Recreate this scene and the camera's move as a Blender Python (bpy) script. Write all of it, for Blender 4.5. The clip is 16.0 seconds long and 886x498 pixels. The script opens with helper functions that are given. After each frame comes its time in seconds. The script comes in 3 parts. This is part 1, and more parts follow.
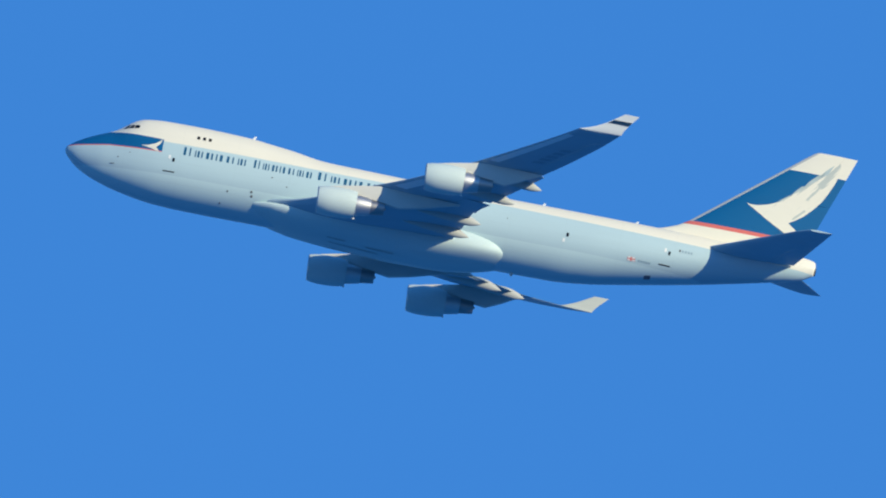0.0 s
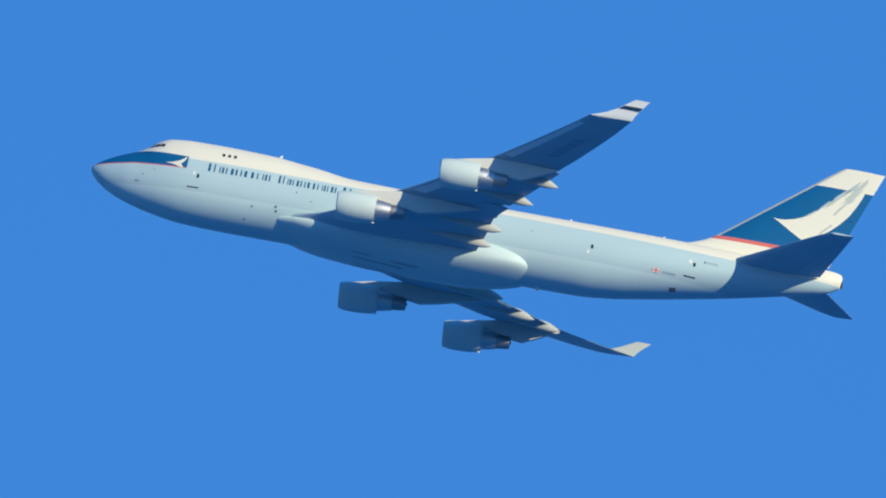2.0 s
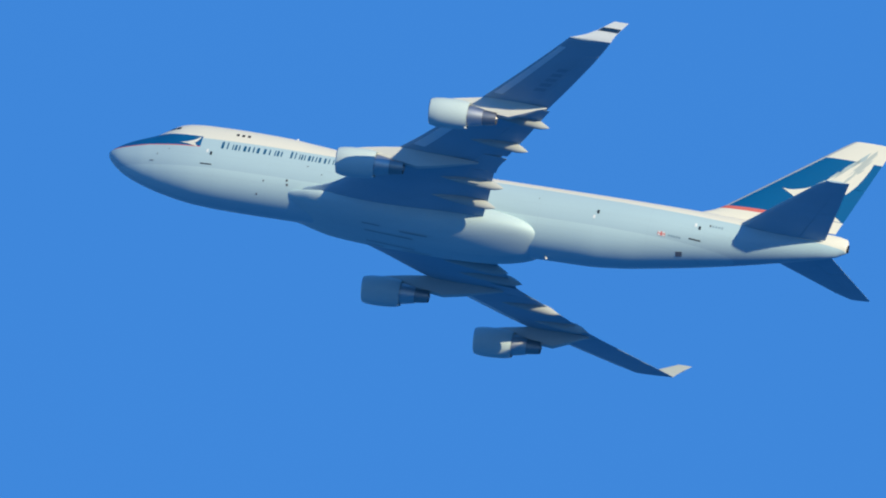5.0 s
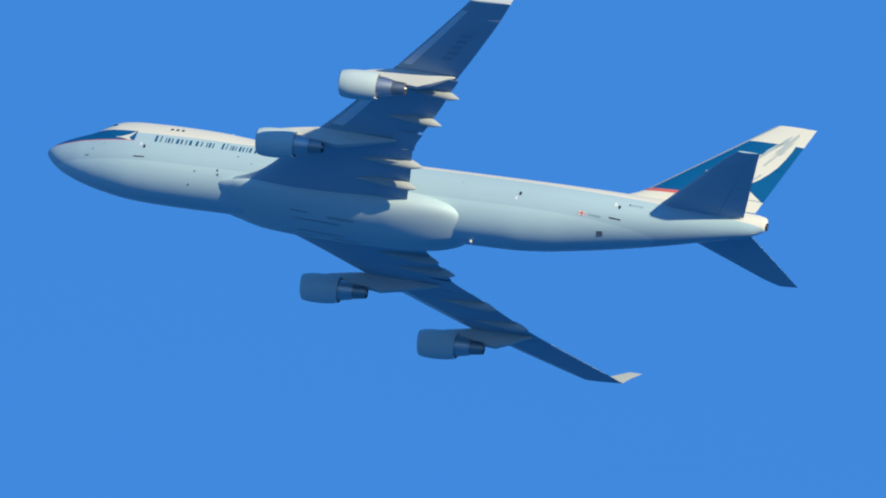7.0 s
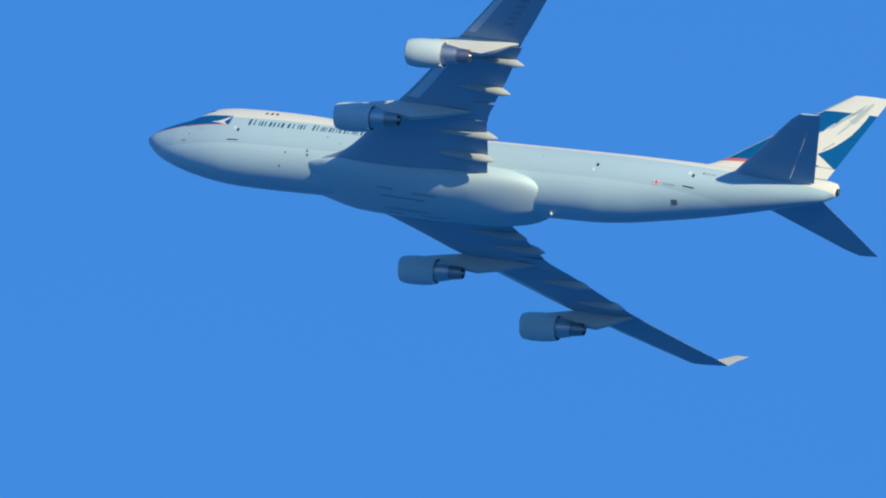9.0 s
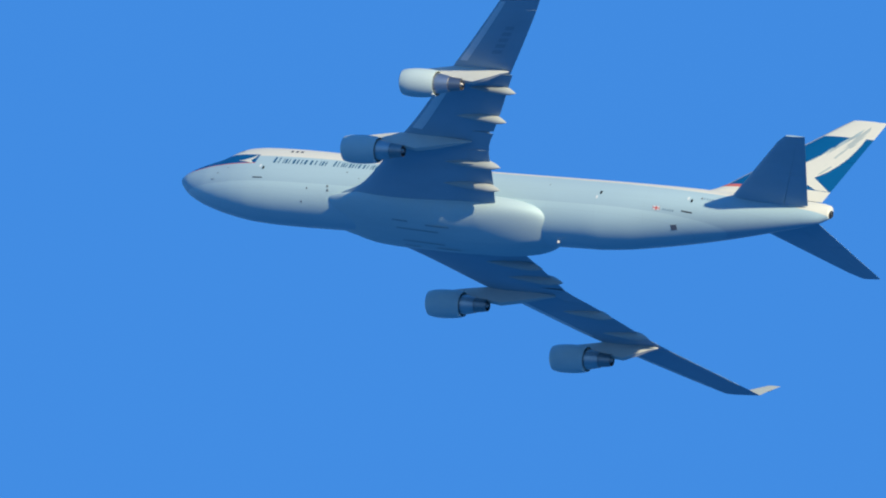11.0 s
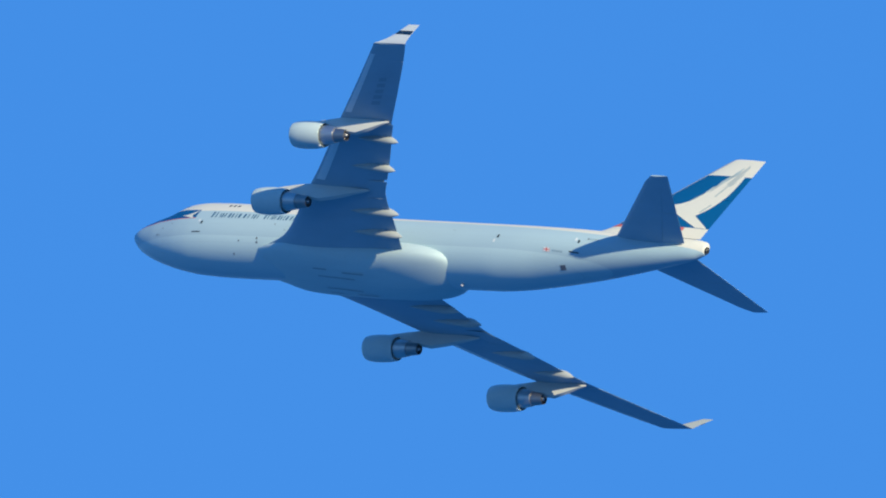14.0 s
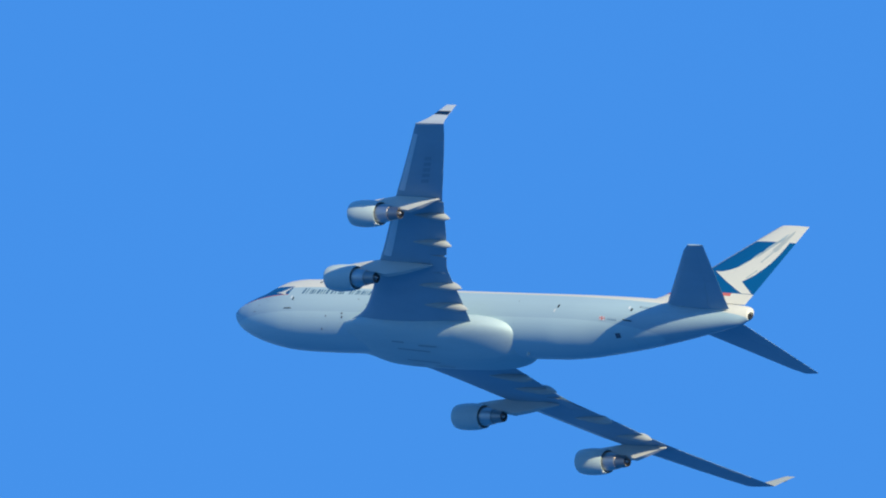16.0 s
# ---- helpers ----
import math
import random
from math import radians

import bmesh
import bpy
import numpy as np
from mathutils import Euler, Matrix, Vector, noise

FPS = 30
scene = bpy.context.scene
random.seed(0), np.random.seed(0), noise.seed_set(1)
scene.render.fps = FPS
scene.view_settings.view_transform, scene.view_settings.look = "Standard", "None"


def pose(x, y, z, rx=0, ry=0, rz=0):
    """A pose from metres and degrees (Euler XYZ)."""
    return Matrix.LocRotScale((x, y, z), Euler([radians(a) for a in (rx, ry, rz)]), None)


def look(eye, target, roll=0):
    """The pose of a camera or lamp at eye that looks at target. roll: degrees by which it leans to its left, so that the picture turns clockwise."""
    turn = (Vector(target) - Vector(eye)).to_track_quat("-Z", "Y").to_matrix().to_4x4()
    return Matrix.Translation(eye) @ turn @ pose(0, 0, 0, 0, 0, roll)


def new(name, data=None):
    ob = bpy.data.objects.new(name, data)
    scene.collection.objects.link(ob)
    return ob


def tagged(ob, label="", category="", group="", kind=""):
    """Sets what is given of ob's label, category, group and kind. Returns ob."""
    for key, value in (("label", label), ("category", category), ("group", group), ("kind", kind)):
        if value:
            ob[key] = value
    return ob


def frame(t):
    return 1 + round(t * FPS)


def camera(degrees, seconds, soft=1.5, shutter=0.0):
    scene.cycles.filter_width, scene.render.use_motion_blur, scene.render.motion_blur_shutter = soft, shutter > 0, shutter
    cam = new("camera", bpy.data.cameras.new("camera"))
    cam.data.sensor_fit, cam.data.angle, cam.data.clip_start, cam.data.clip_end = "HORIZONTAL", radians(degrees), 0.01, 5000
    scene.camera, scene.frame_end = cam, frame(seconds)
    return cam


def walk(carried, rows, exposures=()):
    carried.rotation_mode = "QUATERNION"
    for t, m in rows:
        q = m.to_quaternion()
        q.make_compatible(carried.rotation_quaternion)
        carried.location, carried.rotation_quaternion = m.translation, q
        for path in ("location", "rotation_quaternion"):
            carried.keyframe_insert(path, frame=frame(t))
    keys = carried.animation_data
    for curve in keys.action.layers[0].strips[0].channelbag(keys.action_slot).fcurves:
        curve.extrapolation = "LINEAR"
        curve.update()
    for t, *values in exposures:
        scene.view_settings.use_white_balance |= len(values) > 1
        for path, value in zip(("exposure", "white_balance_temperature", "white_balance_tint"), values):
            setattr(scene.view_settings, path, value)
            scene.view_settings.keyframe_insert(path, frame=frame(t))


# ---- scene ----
FOV = 1.27932
AIRPLANE_PATH = [
    (0, -405.844, 3413.713, 1084.123, 2.4405, 10.3157, 8.9066),
    (0.5, -447.744, 3406.599, 1087.258, 1.3635, 10.4678, 8.8408),
    (1, -489.559, 3398.874, 1090.182, 0.1799, 10.6097, 8.7100),
    (1.5, -531.328, 3390.887, 1093.080, -1.1066, 10.7425, 8.5153),
    (2, -573.095, 3383.021, 1096.131, -2.4921, 10.8671, 8.2581),
    (2.5, -614.901, 3375.645, 1099.484, -3.9690, 10.9842, 7.9393),
    (3, -656.774, 3368.929, 1103.137, -5.5098, 11.0929, 7.5590),
    (3.5, -698.729, 3362.858, 1107.018, -7.0833, 11.1921, 7.1174),
    (4, -740.768, 3357.261, 1111.017, -8.6582, 11.2808, 6.6141),
    (4.5, -782.895, 3351.938, 1115.054, -10.2039, 11.3575, 6.0505),
    (5, -825.119, 3347.081, 1119.238, -11.6920, 11.4218, 5.4334),
    (5.5, -867.450, 3342.891, 1123.648, -13.0946, 11.4733, 4.7706),
    (6, -909.896, 3339.449, 1128.277, -14.3844, 11.5114, 4.0703),
    (6.5, -952.463, 3336.717, 1133.044, -15.5407, 11.5364, 3.3398),
    (7, -995.131, 3334.552, 1137.850, -16.5703, 11.5527, 2.5842),
    (7.5, -1037.885, 3332.850, 1142.642, -17.4869, 11.5661, 1.8082),
    (8, -1080.704, 3331.566, 1147.419, -18.3043, 11.5817, 1.0161),
    (8.5, -1123.560, 3330.674, 1152.204, -19.0347, 11.6044, 0.2112),
    (9, -1166.380, 3330.093, 1156.963, -19.6809, 11.6381, -0.6093),
    (9.5, -1209.087, 3329.758, 1161.662, -20.2442, 11.6860, -1.4496),
    (10, -1251.626, 3329.647, 1166.289, -20.7257, 11.7513, -2.3139),
    (10.5, -1294.005, 3329.864, 1170.880, -21.1285, 11.8358, -3.2036),
    (11, -1336.468, 3330.866, 1175.610, -21.4612, 11.9357, -4.1095),
    (11.5, -1379.277, 3333.171, 1180.640, -21.7341, 12.0456, -5.0192),
    (12, -1422.643, 3337.247, 1186.108, -21.9579, 12.1602, -5.9210),
    (12.5, -1466.633, 3343.324, 1192.066, -22.1414, 12.2750, -6.8069),
    (13, -1510.928, 3350.849, 1198.376, -22.2859, 12.3904, -7.6852),
    (13.5, -1555.166, 3359.129, 1204.863, -22.3910, 12.5073, -8.5685),
    (14, -1599.040, 3367.543, 1211.368, -22.4566, 12.6267, -9.4693),
    (14.5, -1642.359, 3375.648, 1217.750, -22.4832, 12.7493, -10.3982),
    (15, -1685.184, 3383.506, 1223.941, -22.4736, 12.8743, -11.3583),
    (15.5, -1727.634, 3391.316, 1229.872, -22.4314, 13.0002, -12.3504),
    (16, -1769.826, 3399.301, 1235.461, -22.3605, 13.1259, -13.3752),
]
PAN = [
    (0, 107.33692, -0.02907, 6.20282),
    (0.5, 107.41415, -0.02973, 6.80927),
    (1, 107.49971, 0.08018, 7.58811),
    (1.5, 107.53438, 0.01615, 8.36952),
    (2, 107.57845, 0.00879, 9.08849),
    (2.5, 107.60766, 0.00687, 9.78488),
    (3, 107.67117, 0.02966, 10.52595),
    (3.5, 107.70438, -0.07510, 11.18609),
    (3.7, 107.73739, 0.00246, 11.49143),
    (4.4, 107.78919, -0.01146, 12.48925),
    (5.1, 107.83580, 0.00004, 13.49245),
    (5.8, 107.87767, -0.06565, 14.46494),
    (6, 107.87815, -0.02810, 14.70976),
    (6.5, 107.89149, -0.02316, 15.41200),
    (7, 107.94505, 0.00455, 16.02175),
    (7.5, 107.94752, 0.02239, 16.63379),
    (8, 107.95145, 0.00738, 17.36346),
    (8.5, 107.95081, -0.03243, 17.95222),
    (9, 107.97452, -0.01777, 18.85367),
    (9.5, 108.01252, -0.12197, 19.48541),
    (9.7, 108.01833, -0.06295, 19.72023),
    (10.4, 108.02019, 0.01200, 20.67911),
    (11.1, 108.01449, -0.01731, 21.58708),
    (11.8, 108.00104, 0.06111, 22.51400),
    (12, 108.00092, 0.02806, 22.80659),
    (12.5, 107.99169, -0.07891, 23.27569),
    (13, 107.98183, -0.07776, 23.83563),
    (13.5, 107.97120, -0.10804, 24.46938),
    (14, 107.96372, -0.05972, 24.91638),
    (14.5, 107.95805, -0.08766, 25.36004),
    (15, 107.95466, -0.01513, 26.15744),
    (15.5, 107.94575, -0.04783, 26.70005),
    (16, 107.94115, 0.02616, 27.20215),
]
EXPOSURES = [(0, 0.0), (3.5, 0.0), (7, 0.015), (9.5, 0.04), (12, 0.075), (13.5, 0.10), (14.5, 0.115), (16, 0.135)]
from mathutils.geometry import tessellate_polygon

cam = camera(FOV, 16.0, soft=2.0)
EYE = (0.0, 0.0, 1.7)
walk(cam, [(t, pose(*EYE, rx, ry, rz)) for t, rx, ry, rz in PAN], exposures=EXPOSURES)

# ---- light ----
SUN_FROM = Vector((0.802, -0.552, 0.228)).normalized()      # towards the sun
sun_el = math.asin(SUN_FROM.z)
sun_az = math.atan2(SUN_FROM.x, SUN_FROM.y)
world = bpy.data.worlds.new("sky")
scene.world = world
world.use_nodes = True
wn = world.node_tree
sky = wn.nodes.new("ShaderNodeTexSky")
sky.sky_type = "NISHITA"
sky.sun_disc = False
sky.sun_elevation, sky.sun_rotation = sun_el, sun_az
sky.altitude, sky.air_density, sky.dust_density, sky.ozone_density = 0, 1.0, 0.0, 8.0
wn.nodes["Background"].inputs["Strength"].default_value = 0.095
wn.links.new(sky.outputs["Color"], wn.nodes["Background"].inputs["Color"])
# blue air light, which also fills the haze below the airplane
air = wn.nodes.new("ShaderNodeBackground")
air.inputs["Color"].default_value, air.inputs["Strength"].default_value = (0.0235, 0.22, 0.735, 1), 0.43
both = wn.nodes.new("ShaderNodeAddShader")
wn.links.new(wn.nodes["Background"].outputs[0], both.inputs[0])
wn.links.new(air.outputs[0], both.inputs[1])
wn.links.new(both.outputs[0], wn.nodes["World Output"].inputs["Surface"])
sun = new("sun", bpy.data.lights.new("sun", "SUN"))
sun.data.energy, sun.data.angle, sun.data.color = 4.6, radians(0.5), (1.0, 0.935, 0.67)
sun.matrix_world = look(SUN_FROM * 100, (0, 0, 0))


# ---- materials ----
def node(nt, kind, **inputs):
    n = nt.nodes.new(kind)
    for key, value in inputs.items():
        n.inputs[key.replace("_", " ")].default_value = value
    return n


def op(nt, what, a, b=None, c=None):
    n = nt.nodes.new("ShaderNodeMath")
    n.operation = what
    for k, v in enumerate((a, b, c)):
        if v is None:
            continue
        if isinstance(v, (int, float)):
            n.inputs[k].default_value = v
        else:
            nt.links.new(v, n.inputs[k])
    return n.outputs[0]


def mix(nt, fac, a, b):
    n = nt.nodes.new("ShaderNodeMix")
    n.data_type = "RGBA"
    for socket, v in ((n.inputs[0], fac), (n.inputs[6], a), (n.inputs[7], b)):
        if isinstance(v, (int, float)):
            socket.default_value = v
        elif isinstance(v, tuple):
            socket.default_value = (*v, 1)
        else:
            nt.links.new(v, socket)
    return n.outputs[2]


def begin(name, rough, metal=0.0, coat=0.0, gloss=0.25):
    m = bpy.data.materials.new(name)
    m.use_nodes = True
    nt = m.node_tree
    bsdf = nt.nodes["Principled BSDF"]
    bsdf.inputs["Roughness"].default_value = rough
    bsdf.inputs["Metallic"].default_value = metal
    bsdf.inputs["Coat Weight"].default_value = coat
    bsdf.inputs["Coat Roughness"].default_value = 0.12
    bsdf.inputs["Specular IOR Level"].default_value = gloss
    coord = nt.nodes.new("ShaderNodeTexCoord").outputs["Object"]
    return m, nt, bsdf, coord


def worn(nt, bsdf, coord, colour, amount=0.10, streak=(0.25, 1.2, 1.2), scale=1.0, bump=0.02):
    """Uneven gloss, long dirt streaks along the airflow and fine speckle over a colour."""
    mp = nt.nodes.new("ShaderNodeMapping")
    mp.inputs["Scale"].default_value = streak
    nt.links.new(coord, mp.inputs["Vector"])
    broad = node(nt, "ShaderNodeTexNoise", Scale=scale, Detail=5.0, Roughness=0.6)
    nt.links.new(mp.outputs[0], broad.inputs["Vector"])
    fine = node(nt, "ShaderNodeTexNoise", Scale=6.0, Detail=4.0)
    nt.links.new(coord, fine.inputs["Vector"])
    dirt = op(nt, "ADD", op(nt, "MULTIPLY", broad.outputs["Fac"], 0.7), op(nt, "MULTIPLY", fine.outputs["Fac"], 0.3))
    fac = op(nt, "MULTIPLY", op(nt, "SUBTRACT", dirt, 0.38), amount * 4)
    dark = nt.nodes.new("ShaderNodeHueSaturation")
    dark.inputs["Value"].default_value = 0.62
    dark.inputs["Saturation"].default_value = 0.85
    if isinstance(colour, tuple):
        dark.inputs["Color"].default_value = (*colour, 1)
    else:
        nt.links.new(colour, dark.inputs["Color"])
    clamped = nt.nodes.new("ShaderNodeClamp")
    nt.links.new(fac, clamped.inputs[0])
    nt.links.new(mix(nt, clamped.outputs[0], colour, dark.outputs[0]), bsdf.inputs["Base Color"])
    base = bsdf.inputs["Roughness"].default_value
    nt.links.new(op(nt, "MULTIPLY_ADD", fine.outputs["Fac"], 0.16, base - 0.08), bsdf.inputs["Roughness"])
    if bump:
        b = node(nt, "ShaderNodeBump", Strength=0.15, Distance=bump)
        nt.links.new(broad.outputs["Fac"], b.inputs["Height"])
        nt.links.new(b.outputs[0], bsdf.inputs["Normal"])


def plain(name, colour, rough=0.5, metal=0.0, amount=0.10, coat=0.0, streak=(0.25, 1.2, 1.2), scale=1.0, bump=0.0, gloss=0.25):
    m, nt, bsdf, coord = begin(name, rough, metal, coat, gloss)
    worn(nt, bsdf, coord, colour, amount, streak, scale, bump)
    return m


def lines(nt, value, pitch, width):
    """1 on thin lines every so many metres along a value."""
    f = op(nt, "FRACT", op(nt, "DIVIDE", value, pitch))
    return op(nt, "LESS_THAN", f, width / pitch)


CREAM, GREY, PALE = (0.77, 0.715, 0.59), (0.43, 0.56, 0.59), (0.51, 0.65, 0.655)
TEAL, RED = (0.001, 0.105, 0.27), (0.66, 0.15, 0.13)


def fuselage_paint():
    m, nt, bsdf, coord = begin("fuselage_paint", 0.46, 0.0, 0.04)
    s = nt.nodes.new("ShaderNodeSeparateXYZ")
    nt.links.new(coord, s.inputs[0])
    x, z = s.outputs["X"], s.outputs["Z"]
    c = mix(nt, op(nt, "GREATER_THAN", z, -1.25), PALE, GREY)
    # the cream roof comes lower towards the tail
    edge = op(nt, "SUBTRACT", 1.86, op(nt, "MULTIPLY", op(nt, "MAXIMUM", op(nt, "SUBTRACT", x, 40.0), 0.0), 0.016))
    c = mix(nt, op(nt, "GREATER_THAN", z, edge), c, CREAM)
    # nose band with its red edge
    fore = op(nt, "LESS_THAN", x, 8.45)
    low = op(nt, "SUBTRACT", 0.86, op(nt, "MULTIPLY", op(nt, "MAXIMUM", op(nt, "SUBTRACT", 3.6, x), 0.0), 0.10))
    top = op(nt, "ADD", 2.06, op(nt, "MULTIPLY", op(nt, "SUBTRACT", 8.4, x), 0.055))
    red = op(nt, "MULTIPLY", fore, op(nt, "MULTIPLY", op(nt, "GREATER_THAN", z, op(nt, "SUBTRACT", low, 0.09)), op(nt, "LESS_THAN", z, top)))
    c = mix(nt, red, c, RED)
    band = op(nt, "MULTIPLY", fore, op(nt, "MULTIPLY", op(nt, "GREATER_THAN", z, low), op(nt, "LESS_THAN", z, top)))
    c = mix(nt, band, c, TEAL)
    # frame joints of the skin panels
    joint = op(nt, "MAXIMUM", lines(nt, x, 5.08, 0.02), lines(nt, z, 1.9, 0.02))
    c = mix(nt, op(nt, "MULTIPLY", joint, 0.12), c, (0.16, 0.17, 0.18))
    worn(nt, bsdf, coord, c, 0.09, (0.16, 0.9, 1.6), 1.0, 0.02)
    return m


def fin_paint():
    m, nt, bsdf, coord = begin("fin_paint", 0.46, 0.0, 0.03)
    s = nt.nodes.new("ShaderNodeSeparateXYZ")
    nt.links.new(coord, s.inputs[0])
    x, z = s.outputs["X"], s.outputs["Z"]
    c = mix(nt, op(nt, "GREATER_THAN", z, 4.02), CREAM, RED)
    c = mix(nt, op(nt, "GREATER_THAN", x, 64.9), c, CREAM)
    c = mix(nt, op(nt, "GREATER_THAN", z, 4.38), c, TEAL)
    c = mix(nt, op(nt, "GREATER_THAN", z, 10.83), c, CREAM)
    # unpainted leading edge
    le = op(nt, "LESS_THAN", op(nt, "SUBTRACT", x, op(nt, "MULTIPLY", z, 1.203)), 51.34 + 0.36)
    c = mix(nt, op(nt, "MULTIPLY", le, op(nt, "GREATER_THAN", z, 4.36)), c, (0.46, 0.47, 0.46))
    worn(nt, bsdf, coord, c, 0.07, (0.3, 1.0, 1.4), 1.0, 0.01)
    return m


def soft_line(nt, x, z, a, b, width):
    """1 on a line from a to b in the plane of x and z, fading to 0 at its width."""
    dx, dz = b[0] - a[0], b[1] - a[1]
    n = dx * dx + dz * dz
    px, pz = op(nt, "SUBTRACT", x, a[0]), op(nt, "SUBTRACT", z, a[1])
    k = op(nt, "DIVIDE", op(nt, "MULTIPLY_ADD", px, dx, op(nt, "MULTIPLY", pz, dz)), n)
    k = op(nt, "MINIMUM", op(nt, "MAXIMUM", k, 0.0), 1.0)
    ex, ez = op(nt, "SUBTRACT", px, op(nt, "MULTIPLY", k, dx)), op(nt, "SUBTRACT", pz, op(nt, "MULTIPLY", k, dz))
    far = op(nt, "SQRT", op(nt, "MULTIPLY_ADD", ex, ex, op(nt, "MULTIPLY", ez, ez)))
    return op(nt, "MAXIMUM", op(nt, "SUBTRACT", 1.0, op(nt, "DIVIDE", far, width)), 0.0)


def brush_paint():
    """Cream paint with dry brush streaks that run up the mark."""
    m, nt, bsdf, coord = begin("brushed_cream_paint", 0.46)
    s = nt.nodes.new("ShaderNodeSeparateXYZ")
    nt.links.new(coord, s.inputs[0])
    x, z = s.outputs["X"], s.outputs["Z"]
    turn = nt.nodes.new("ShaderNodeMapping")
    turn.vector_type = "TEXTURE"
    turn.inputs["Rotation"].default_value = (0, radians(-50), 0)
    turn.inputs["Scale"].default_value = (2.6, 1, 0.22)
    nt.links.new(coord, turn.inputs["Vector"])
    hair = node(nt, "ShaderNodeTexNoise", Scale=1.0, Detail=5.0, Roughness=0.65)
    nt.links.new(turn.outputs[0], hair.inputs["Vector"])
    wet = None
    for a, b, width, much in (((67.9, 9.9), (69.1, 12.2), 0.5, 1.5), ((66.9, 8.3), (68.2, 10.6), 0.30, 0.8), ((65.9, 6.3), (66.7, 7.2), 0.22, 1.1), ((64.6, 7.9), (67.3, 10.3), 0.42, 1.0)):
        f = op(nt, "MULTIPLY", soft_line(nt, x, z, a, b, width), much)
        wet = f if wet is None else op(nt, "MAXIMUM", wet, f)
    streak = op(nt, "MULTIPLY", op(nt, "SUBTRACT", op(nt, "ADD", hair.outputs["Fac"], op(nt, "MULTIPLY", wet, 0.30)), 0.62), 5.0)
    streak = op(nt, "MINIMUM", op(nt, "MAXIMUM", streak, 0.0), 0.55)
    worn(nt, bsdf, coord, mix(nt, streak, CREAM, (0.22, 0.31, 0.33)), 0.06, (0.5, 1, 1.1), 1.3, 0.0)
    return m


FUSELAGE, FIN, M_BRUSH = fuselage_paint(), fin_paint(), brush_paint()
M_CREAM = plain("cream_paint", CREAM, 0.38, amount=0.10)
M_INNER = plain("winglet_inner_white", (0.47, 0.48, 0.43), 0.5, amount=0.15)
M_SMEAR = plain("thin_brushed_paint", (0.42, 0.50, 0.50), 0.5, amount=0.35, streak=(0.5, 1, 1.1), scale=2.0)
M_SEAM = plain("faint_seam", (0.32, 0.38, 0.39), 0.6)
M_VENT = plain("vent_grille", (0.13, 0.15, 0.18), 0.5)
M_TEAL = plain("teal_paint", (0.006, 0.095, 0.20), 0.45, amount=0.05)
M_NAVY = plain("navy_paint", (0.012, 0.045, 0.10), 0.42)
M_BAR = plain("faded_lettering_paint", (0.25, 0.35, 0.41), 0.5)
M_UNDER = plain("faded_underwing_paint", (0.31, 0.40, 0.45), 0.6, gloss=0.1)
M_RED = plain("red_paint", RED, 0.4)
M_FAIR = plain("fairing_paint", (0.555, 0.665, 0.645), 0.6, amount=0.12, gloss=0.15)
M_WING = plain("wing_grey_paint", (0.39, 0.50, 0.55), 0.6, amount=0.16, streak=(0.35, 0.8, 1), scale=0.8, bump=0.01, gloss=0.1)
M_SLAT = plain("slat_grey_paint", (0.80, 0.82, 0.80), 0.45, amount=0.14)
M_FLAP = plain("flap_grey_paint", (0.39, 0.495, 0.54), 0.6, amount=0.16, gloss=0.1)
M_CANOE = plain("flap_fairing_paint", (0.50, 0.50, 0.46), 0.5, amount=0.16, gloss=0.15)
M_PYLON = plain("pylon_paint", (0.63, 0.61, 0.55), 0.5, amount=0.14, gloss=0.2)
M_COWL = plain("cowl_paint", (0.57, 0.655, 0.625), 0.42, amount=0.12, coat=0.05, streak=(0.6, 0.8, 0.8))
M_LIP = plain("polished_lip", (0.55, 0.57, 0.58), 0.42, 0.7, amount=0.08)
M_CORE = plain("core_metal", (0.66, 0.64, 0.62), 0.46, 1.0, amount=0.25, streak=(0.6, 2, 2))
M_PLUG = plain("heat_stained_metal", (0.44, 0.41, 0.39), 0.46, 1.0, amount=0.3, streak=(0.6, 2, 2))
M_DARK = plain("dark_inside", (0.045, 0.045, 0.05), 0.6)
M_FAN = plain("fan_metal", (0.12, 0.12, 0.13), 0.4, 0.6)
M_STAB = plain("tailplane_grey_paint", (0.41, 0.53, 0.58), 0.6, amount=0.14, streak=(0.35, 0.8, 1), scale=0.8, bump=0.01, gloss=0.1)
M_GLASS = plain("dark_window_glass", (0.012, 0.014, 0.018), 0.08, amount=0.02)
M_JOINT = plain("joint_line", (0.13, 0.14, 0.15), 0.6)
M_WHITE = plain("white_paint", (0.76, 0.76, 0.73), 0.45)
M_BLACK = plain("black_paint", (0.03, 0.032, 0.036), 0.5)
M_LENS = plain("lamp_lens", (0.72, 0.66, 0.58), 0.15)


def earth():
    m, nt, bsdf, coord = begin("fields_and_woods", 0.95)
    big = node(nt, "ShaderNodeTexNoise", Scale=0.0025, Detail=8.0, Roughness=0.65)
    nt.links.new(coord, big.inputs["Vector"])
    fields = node(nt, "ShaderNodeTexVoronoi", Scale=0.006)
    nt.links.new(coord, fields.inputs["Vector"])
    tone = mix(nt, fields.outputs["Distance"], (0.10, 0.115, 0.05), (0.20, 0.17, 0.10))
    worn(nt, bsdf, coord, mix(nt, big.outputs["Fac"], tone, (0.06, 0.085, 0.04)), 0.2, (0.01, 0.01, 0.01), 1.0, 0.0)
    return m


